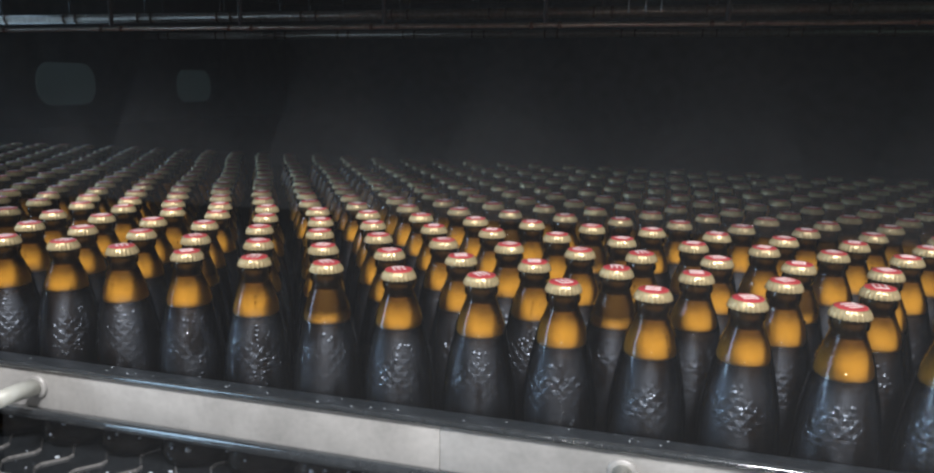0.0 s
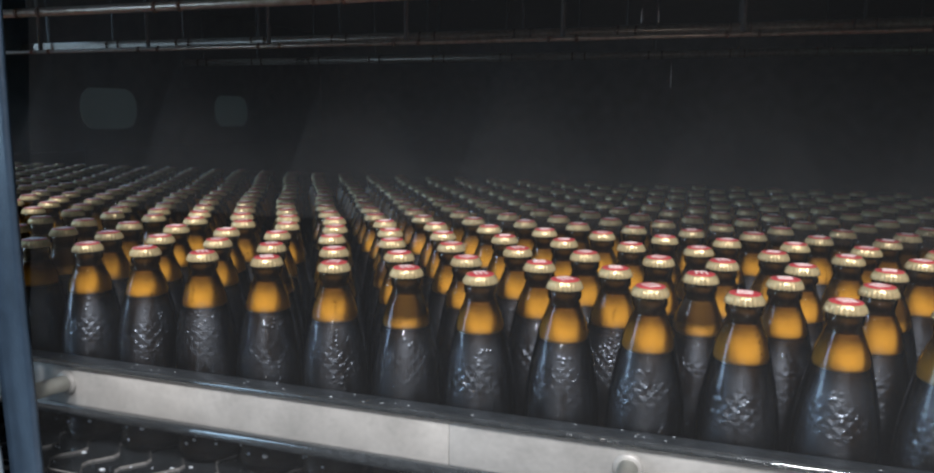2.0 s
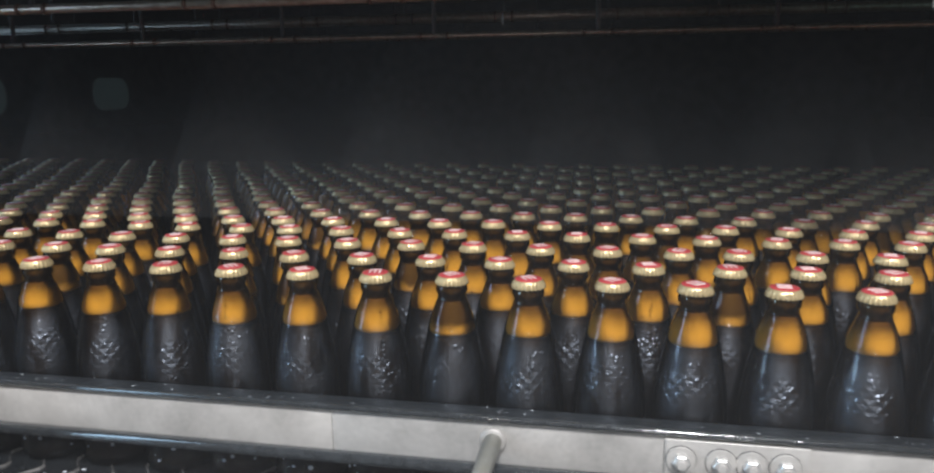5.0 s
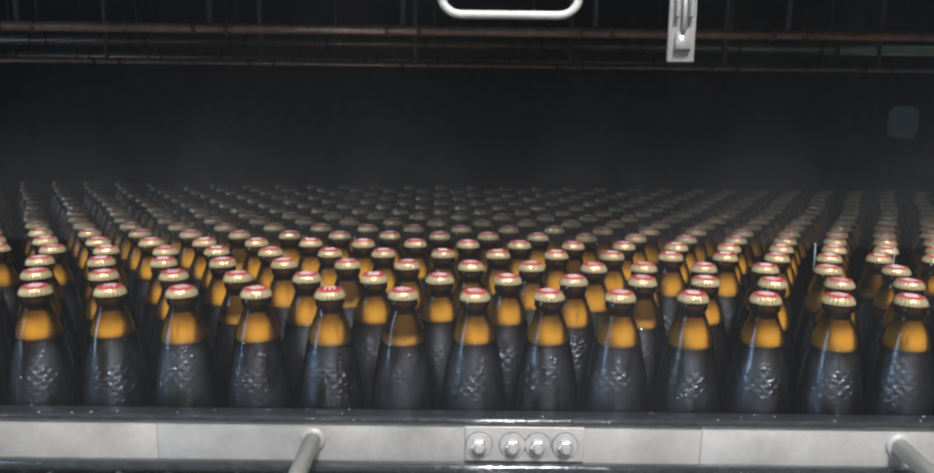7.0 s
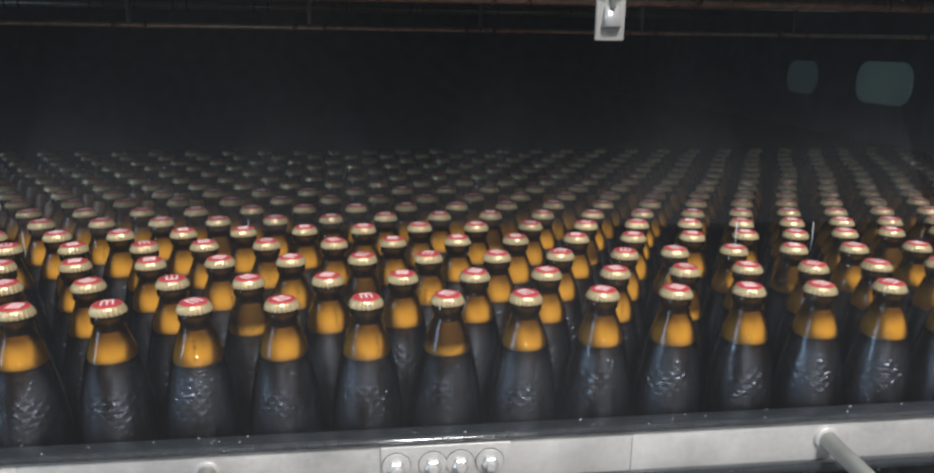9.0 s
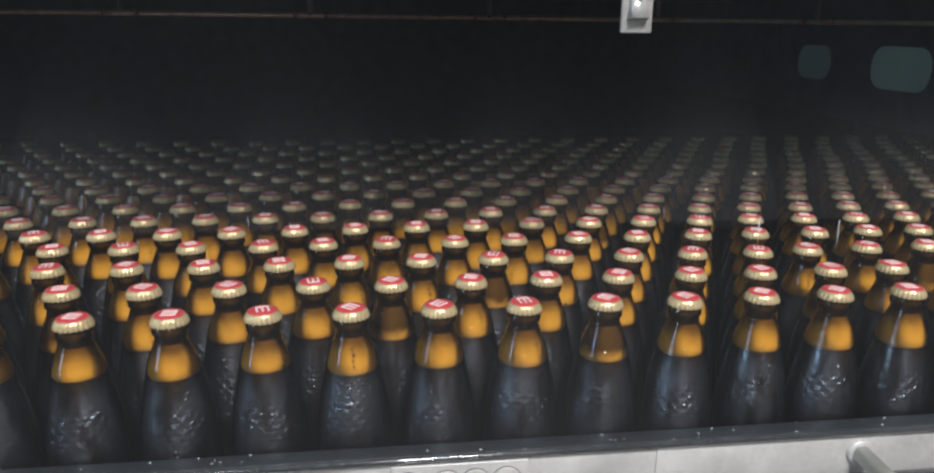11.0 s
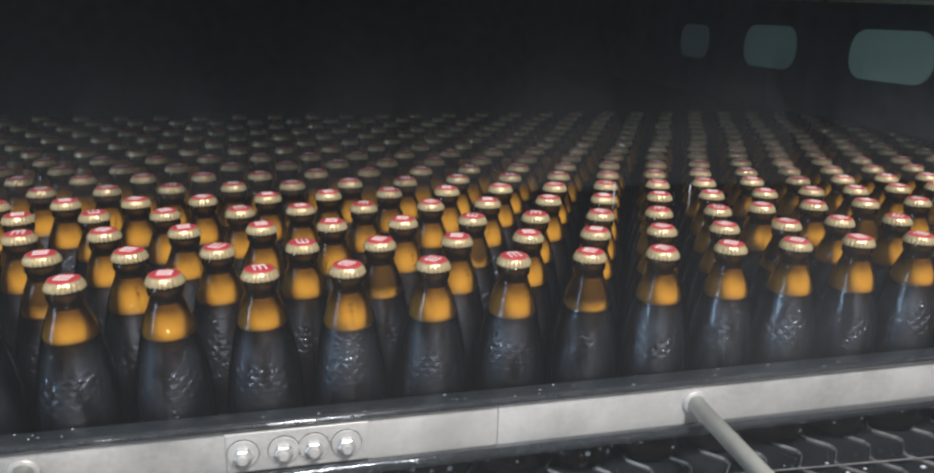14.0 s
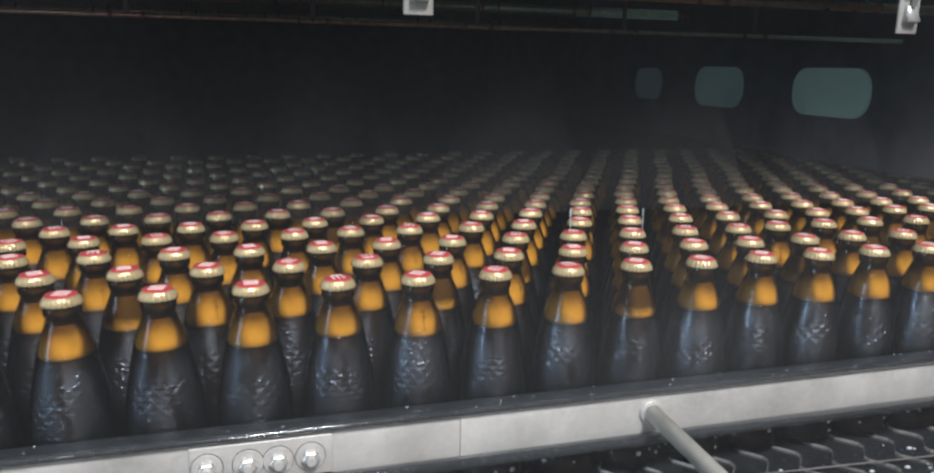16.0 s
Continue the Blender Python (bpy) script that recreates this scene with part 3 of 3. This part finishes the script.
def radius_at(z):
    pr = PROFILE[3:]
    for (ra, za), (rb, zb) in zip(pr, pr[1:]):
        if za <= z <= zb:
            return ra + (rb - ra) * (z - za) / (zb - za)
    return 0.013


def shell(z0, z1, inset, steps):
    zs = [z0 + (z1 - z0) * i / steps for i in range(steps + 1)]
    return [(0.0, z0)] + [(radius_at(z) - inset, z) for z in zs] + [(0.0, z1)]


def foam_shell(level):
    """Foam filling the neck's flare, rounded off where it meets the beer."""
    low = [(0.0, level - 0.0006), (radius_at(level) - 0.0052, level - 0.0004), (radius_at(level) - 0.0028, level + 0.0008), (radius_at(level + 0.003) - 0.0014, level + 0.003)]
    zs = [level + 0.006 + (0.154 - level - 0.006) * i / 8 for i in range(9)]
    return low + [(radius_at(z) - 0.0011, z) for z in zs] + [(0.0, 0.154)]


def crown(bm, seg=84):
    prof = [(0.0120, 0.1692), (0.0137, 0.1676), (0.0140, 0.1684), (0.0136, 0.1707), (0.0131, 0.1726), (0.0124, 0.1739), (0.0117, 0.1746), (0.0108, 0.1747), (0.0, 0.1747)]
    amp = [0.0, 0.0010, 0.0011, 0.0008, 0.0003, 0, 0, 0, 0]
    lathe(bm, [(r * 0.965, z) for r, z in prof], seg, wobble=lambda k, a: amp[k] * math.cos(21 * a))


def print_disc(bm):
    lathe(bm, [(0.0111, 0.1747), (0.0113, 0.1747), (0.0110, 0.1752), (0.0092, 0.1755), (0.0, 0.1757)], 36)


def emblem(bm):
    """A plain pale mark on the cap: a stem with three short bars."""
    z0, z1 = 0.1754, 0.1760
    box(bm, -0.0058, -0.0044, -0.0049, 0.0049, z0, z1)
    for yy in (-0.0042, 0.0, 0.0042):
        box(bm, -0.0045, 0.0052, yy - 0.0007, yy + 0.0007, z0, z1)


def make_bottle(level, foam=FOAM):
    """A capped amber bottle; level: where its foam meets the beer."""
    b = new("beer_bottle")
    tagged(b, "wet amber glass bottle with gold and red crown cap", "bottle", "bottles on the belt")
    bm = bmesh.new()
    lathe(bm, PROFILE, 36)
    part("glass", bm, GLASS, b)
    bm = bmesh.new()
    lathe(bm, shell(-0.009, level, 0.0028, 16), 28)
    part("beer", bm, BEER, b, "dark beer")
    bm = bmesh.new()
    lathe(bm, foam_shell(level), 28)
    part("foam", bm, foam, b, "amber-lit foam")
    bm = bmesh.new()
    lathe(bm, shell(0.1543, 0.170, 0.0022, 6), 24)
    part("neck_film", bm, HEAD, b, "thin brown foam film in the neck")
    bm = bmesh.new()
    crown(bm)
    cap = part("crown_cap", bm, GOLD, b, "gold crimped crown cap")
    bm = bmesh.new()
    print_disc(bm)
    part("cap_print", bm, RED, cap, "red printed top")
    bm = bmesh.new()
    emblem(bm)
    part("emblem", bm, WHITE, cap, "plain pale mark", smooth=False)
    bm = bmesh.new()
    wr = random.Random(int(level * 1e5))
    for _ in range(5):
        a, z, run = wr.uniform(0, 6.28), wr.uniform(0.09, 0.15), wr.randint(3, 8)
        for i in range(run):
            bead_on(bm, a + wr.gauss(0, 0.03), z - 0.0042 * i, wr.uniform(0.0006, 0.0011), 1.7, 2)
    tagged(part("water_beads", bm, BEAD, b), "clear water beads clinging to the glass", kind="stuff")
    # pale opaque beads stand in for the glints on the heel
    bm = bmesh.new()
    for i in range(10):
        bead_on(bm, 6.283 * i / 10 + wr.gauss(0, 0.2), wr.uniform(-0.004, 0.012), wr.uniform(0.0012, 0.0026), 0.9, 2)
    tagged(part("heel_glint", bm, WATER, b), "pale beads standing in for glints at the heel", kind="stuff")
    return b


def bead_on(bm, a, z, q, tall, fine=1):
    """One water bead clinging to the glass."""
    r = radius_at(z)
    for v in bmesh.ops.create_icosphere(bm, subdivisions=fine, radius=q)["verts"]:
        x, y, w = v.co
        v.co = Vector(((r + 0.5 * x) * math.cos(a) - y * math.sin(a), (r + 0.5 * x) * math.sin(a) + y * math.cos(a), z + w * tall))


# the four front rows as they stand on the belt; the rows behind lean on them
FRONT = (
    (-0.469, -0.403, -0.336, -0.268, -0.202, -0.135, -0.068, -0.001, 0.065, 0.132, 0.197, 0.264, 0.330, 0.396, 0.462),
    (-0.501, -0.435, -0.370, -0.303, -0.235, -0.169, -0.102, -0.036, 0.031, 0.097, 0.164, 0.231, 0.296, 0.361, 0.429, 0.496),
    (-0.534, -0.468, -0.400, -0.336, -0.269, -0.205, -0.139, -0.071, -0.006, 0.062, 0.127, 0.193, 0.249, 0.313, 0.379, 0.446, 0.520),
    (-0.551, -0.486, -0.421, -0.358, -0.290, -0.232, -0.169, -0.103, -0.038, 0.029, 0.094, 0.161, 0.227, 0.293, 0.356, 0.415, 0.478, 0.535),
)
DEPTH, DEPTH_BACK = 0.0632, 0.0570


def widen(xs, lo, hi):
    """A row carried on at both ends by the usual pitch."""
    xs = list(xs)
    while xs[0] > lo:
        xs.insert(0, xs[0] - P)
    while xs[-1] < hi:
        xs.append(xs[-1] + P)
    return xs


def pack(rows):
    """Bottles pushed together: the front rows, then rows that each nest in the one before."""
    rng = random.Random(11)
    out = []
    for k in range(rows):
        if k < len(FRONT):
            xs = widen(FRONT[k], -2.2, 1.55)
            y = DEPTH * k
        else:
            lean = -0.034 + 0.0025 * math.sin(0.9 * k)
            xs = [x + lean + rng.uniform(-0.0025, 0.0025) for x in xs]
            for _ in range(12):
                for i in range(len(xs) - 1):
                    gap = xs[i + 1] - xs[i]
                    if gap < P * 0.985:
                        xs[i] -= (P * 0.985 - gap) / 2
                        xs[i + 1] += (P * 0.985 - gap) / 2
            xs = widen(xs, -2.2, 1.5)
            y += DEPTH_BACK
        grain = [rng.uniform(-0.0015, 0.0015) for _ in xs]
        if k > 3:
            grain = [g + 0.005 * math.sin(6.0 * x + 0.9) for g, x in zip(grain, xs)]
        out.append([(x, y + g) for x, g in zip(xs, grain)])
    return out


rng = random.Random(5)
ROWS = pack(16)
LEVELS = (0.1256, 0.1267, 0.1277, 0.1288, 0.1300)
TEMPLATES = [make_bottle(v) for v in LEVELS] + [make_bottle(0.1262, FOAMLOW)]
MOVERS = [(belt, Matrix.Identity(4))]
REST = []
used = set()
for k, row in enumerate(ROWS):
    for i, (x, y) in enumerate(row):
        near = k < 9 and -0.86 < x < 0.74
        pick = rng.randrange(5)
        if k == 0 and abs(x) < 0.02:
            pick = 5
        elif k > 0 and rng.random() < 0.07:
            pick = 5
        turn = rng.uniform(0, 360) if rng.random() < 0.5 else rng.gauss(0, 40)
        m = pose(x, y, 0.0206, rng.gauss(0, 0.25), rng.gauss(0, 0.25), turn)
        if near and len(MOVERS) < 300:
            t = TEMPLATES[pick]
            if pick in used:
                b = copy_thing(t, m)
            else:
                used.add(pick)
                b = t
                b.matrix_basis = m
            MOVERS.append((b, m))
        else:
            REST.append((m, pick))
for i, t in enumerate(TEMPLATES):
    if i not in used:
        t.matrix_basis = pose(-1.7, 0.3 + 0.08 * i, 0.0206)
        MOVERS.append((t, t.matrix_basis.copy()))


def crowd():
    """All further bottles, joined."""
    bm = bmesh.new()
    prof = [(0.0, -0.015), (0.030, -0.015), (0.0323, -0.008), (0.031, 0.02), (0.0302, 0.062), (0.0280, 0.090), (0.0248, 0.110), (0.0211, 0.128), (0.0178, 0.141), (0.0133, 0.1525), (0.0117, 0.159), (0.0134, 0.163), (0.0123, 0.167)]
    lathe(bm, prof, 14, mat_at=[0, 0, 0, 0, 0, 0, 0, 1, 1, 2, 2, 2])
    lathe(bm, [(0.0141, 0.1680), (0.0136, 0.1707), (0.0130, 0.1726)], 14, mat_at=[3, 3])
    lathe(bm, [(0.0130, 0.1726), (0.0117, 0.1747), (0.0, 0.1755)], 14, mat_at=[3, 4])
    bm.verts.index_update()
    co = np.array([v.co[:] for v in bm.verts])
    faces = [[v.index for v in f.verts] for f in bm.faces]
    mi = [f.material_index for f in bm.faces]
    bm.free()
    V, F, M = [], [], []
    for q, (m, pick) in enumerate(REST):
        R = np.array(m.to_3x3())
        V.append(co @ R.T + np.array(m.translation))
        F += [[j + q * len(co) for j in f] for f in faces]
        M += mi
    me = bpy.data.meshes.new("bottle_crowd")
    me.from_pydata(np.concatenate(V).tolist(), [], F)
    for x in (DARKGLASS, FOAMGLASS, NECKGLASS, GOLD, RED):
        me.materials.append(x)
    me.polygons.foreach_set("material_index", M)
    me.polygons.foreach_set("use_smooth", [True] * len(F))
    me.update()
    return tagged(new("bottle_crowd", me), "crowd of wet capped amber bottles further back on the belt", "bottles", kind="stuff")


DARKGLASS = mat("filled_glass", (0.014, 0.010, 0.008), 0.14, var=0.2, coat=0.5)
FOAMGLASS = mat("foam_behind_glass", (0.50, 0.21, 0.030), 0.2, var=0.2, coat=0.6)
NECKGLASS = mat("neck_glass", (0.06, 0.028, 0.012), 0.14, var=0.2, coat=0.6)
MOVERS.append((crowd(), Matrix.Identity(4)))

# ---- steam, spray and added shade sheets ----
def veil(y, z0, z1, x0, x1, material, phase, lean=0.03):
    bm = bmesh.new()
    n = 40
    for i in range(n):
        xs = [x0 + (x1 - x0) * (i + j) / n for j in (0, 1)]
        yy = [y + 0.35 * lean * math.sin(3.1 * x + phase) for x in xs]
        bm.faces.new([bm.verts.new(v) for v in ((xs[0], yy[0], z0), (xs[1], yy[1], z0), (xs[1], yy[1] + lean, z1), (xs[0], yy[0] + lean, z1))])
    bmesh.ops.remove_doubles(bm, verts=bm.verts, dist=1e-5)
    return tagged(finish("steam", bm, material), "thin grey steam veil over the bottles, tinted dark at depth to dim them", "steam", kind="stuff")


veil(-0.135, -0.10, 0.47, -0.22, 1.35, STEAMTHIN, 0.4, 0.05)
for k, y in enumerate((0.20, 0.38, 1.10, 1.6)):
    veil(y, 0.202, 0.615, X0 + 0.01, X1 - 0.01, STEAM, 1.7 * k)
# dark sheets added to dim the back rows, as shade would
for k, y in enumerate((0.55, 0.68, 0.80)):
    veil(y, 0.202, 0.615, X0 + 0.01, X1 - 0.01, DEEPSHADE, 2.3 * k)

bm = bmesh.new()
for i in range(12):
    xs = [-0.40 + 0.80 * (i + j) / 12 for j in (0, 1)]
    yy = [0.012 * math.sin(9 * x) for x in xs]
    bm.faces.new([bm.verts.new(v) for v in ((xs[0], yy[0], -0.16), (xs[1], yy[1], -0.16), (xs[1], yy[1] + 0.02, 0.16), (xs[0], yy[0] + 0.02, 0.16))])
bmesh.ops.remove_doubles(bm, verts=bm.verts, dist=1e-5)
puff = tagged(finish("steam_puff", bm, PUFF), "soft puff of pale steam drifting along the guide rail", "steam", kind="stuff")

for k in range(14):
    cx, cy = 0.315 + 0.2045 * (k - 8), 0.22
    bm = bmesh.new()
    lathe(bm, [(0.010, 0.436), (0.020, 0.41), (0.040, 0.36), (0.062, 0.30), (0.080, 0.25), (0.090, 0.215)], 24)
    bmesh.ops.delete(bm, geom=[f for f in bm.faces if f.calc_center_median().y > 0], context="FACES")
    bmesh.ops.translate(bm, verts=bm.verts, vec=(cx, cy, 0))
    tagged(finish("spray_cone", bm, SPRAY), "faint cone of fine spray falling on the bottles", "spray", "spray cones", kind="stuff")


# ---- water on the rail and the belt ----
def drops(name, count, seed, where, size, label):
    r = random.Random(seed)
    bm = bmesh.new()
    for _ in range(count):
        x, y, z = where(r)
        q = r.uniform(*size)
        res = bmesh.ops.create_icosphere(bm, subdivisions=1, radius=q)["verts"]
        sx = r.uniform(0.8, 1.8)
        for v in res:
            v.co = Vector((x + v.co.x * sx, y + v.co.y, z + v.co.z * 0.55))
    return tagged(finish(name, bm, WATER), label, "water drops", kind="stuff")


drops("ledge_drops", 70, 3, lambda r: (r.uniform(-0.5, 1.3), r.uniform(-0.048, -0.033), 0.0941), (0.0004, 0.0009), "small water drops on the dark ledge")
drops("lip_drops", 90, 4, lambda r: (r.uniform(-0.5, 1.3), -0.0508 + r.uniform(-0.001, 0.001), 0.0437 + r.uniform(-0.001, 0.001)), (0.0006, 0.0016), "water drops hanging from the lower lip")
# many, large and pale, so they also stand in for glints on the belt
drops("belt_drops", 420, 6, lambda r: (r.uniform(-0.5, 1.3), r.uniform(-0.28, -0.03), 0.0034), (0.0007, 0.0026), "water drops on the belt, pale to stand in for its glints too")

# thin pale tubes stand in for upright highlights among the bottles
streaks = bmesh.new()
tr = random.Random(21)
for _ in range(16):
    x, y, z, h = tr.uniform(-0.7, 1.2), tr.uniform(0.08, 0.55), tr.uniform(0.13, 0.18), tr.uniform(0.012, 0.035)
    tube(streaks, [(x, y, z), (x + 0.0005, y, z + h * 0.4), (x, y, z + h)], tr.uniform(0.0003, 0.0006), 6)
tagged(finish("highlight_streaks", streaks, WATER), "thin pale upright streaks standing in for highlights on wet glass", "water", kind="stuff")

FALLING = []
for t0, x, z in ((2.0, 0.247, 0.361), (3.0, 0.232, 0.320), (5.5, 0.215, 0.379)):
    bm = bmesh.new()
    lathe(bm, [(0.0, -0.008), (0.0008, -0.005), (0.0008, 0.0), (0.0003, 0.006), (0.0, 0.009)], 10)
    d = tagged(finish("falling_drop", bm, WATER), "single stretched drop of falling water", "water drop", "falling drops")
    FALLING.append((d, t0, x, z))


def motions():
    for ob, m in MOVERS:
        walk(ob, [(t, Matrix.Translation((s, 0, 0)) @ m) for t, s in TRAVEL])
    for ob in (strip, wet_strip):
        walk(ob, [(t, pose(x, 0, 0)) for t, x in SWING])
    walk(puff, [(t, pose(x, -0.115, 0.165)) for t, x in ((0, 1.55), (5, 1.40), (10, 1.20), (12.5, 0.98), (14.5, 0.80), (16, 0.78))])
    for ob, t0, x, z in FALLING:
        walk(ob, [(0, pose(x, 0.25, 0.422)), (t0 - 0.1, pose(x, 0.25, 0.422)), (t0, pose(x, 0.25, z)), (t0 + 0.1, pose(x, 0.25, z - 0.14)), (t0 + 0.2, pose(x, 0.25, 0.034)), (16, pose(x, 0.25, 0.034))])


motions()
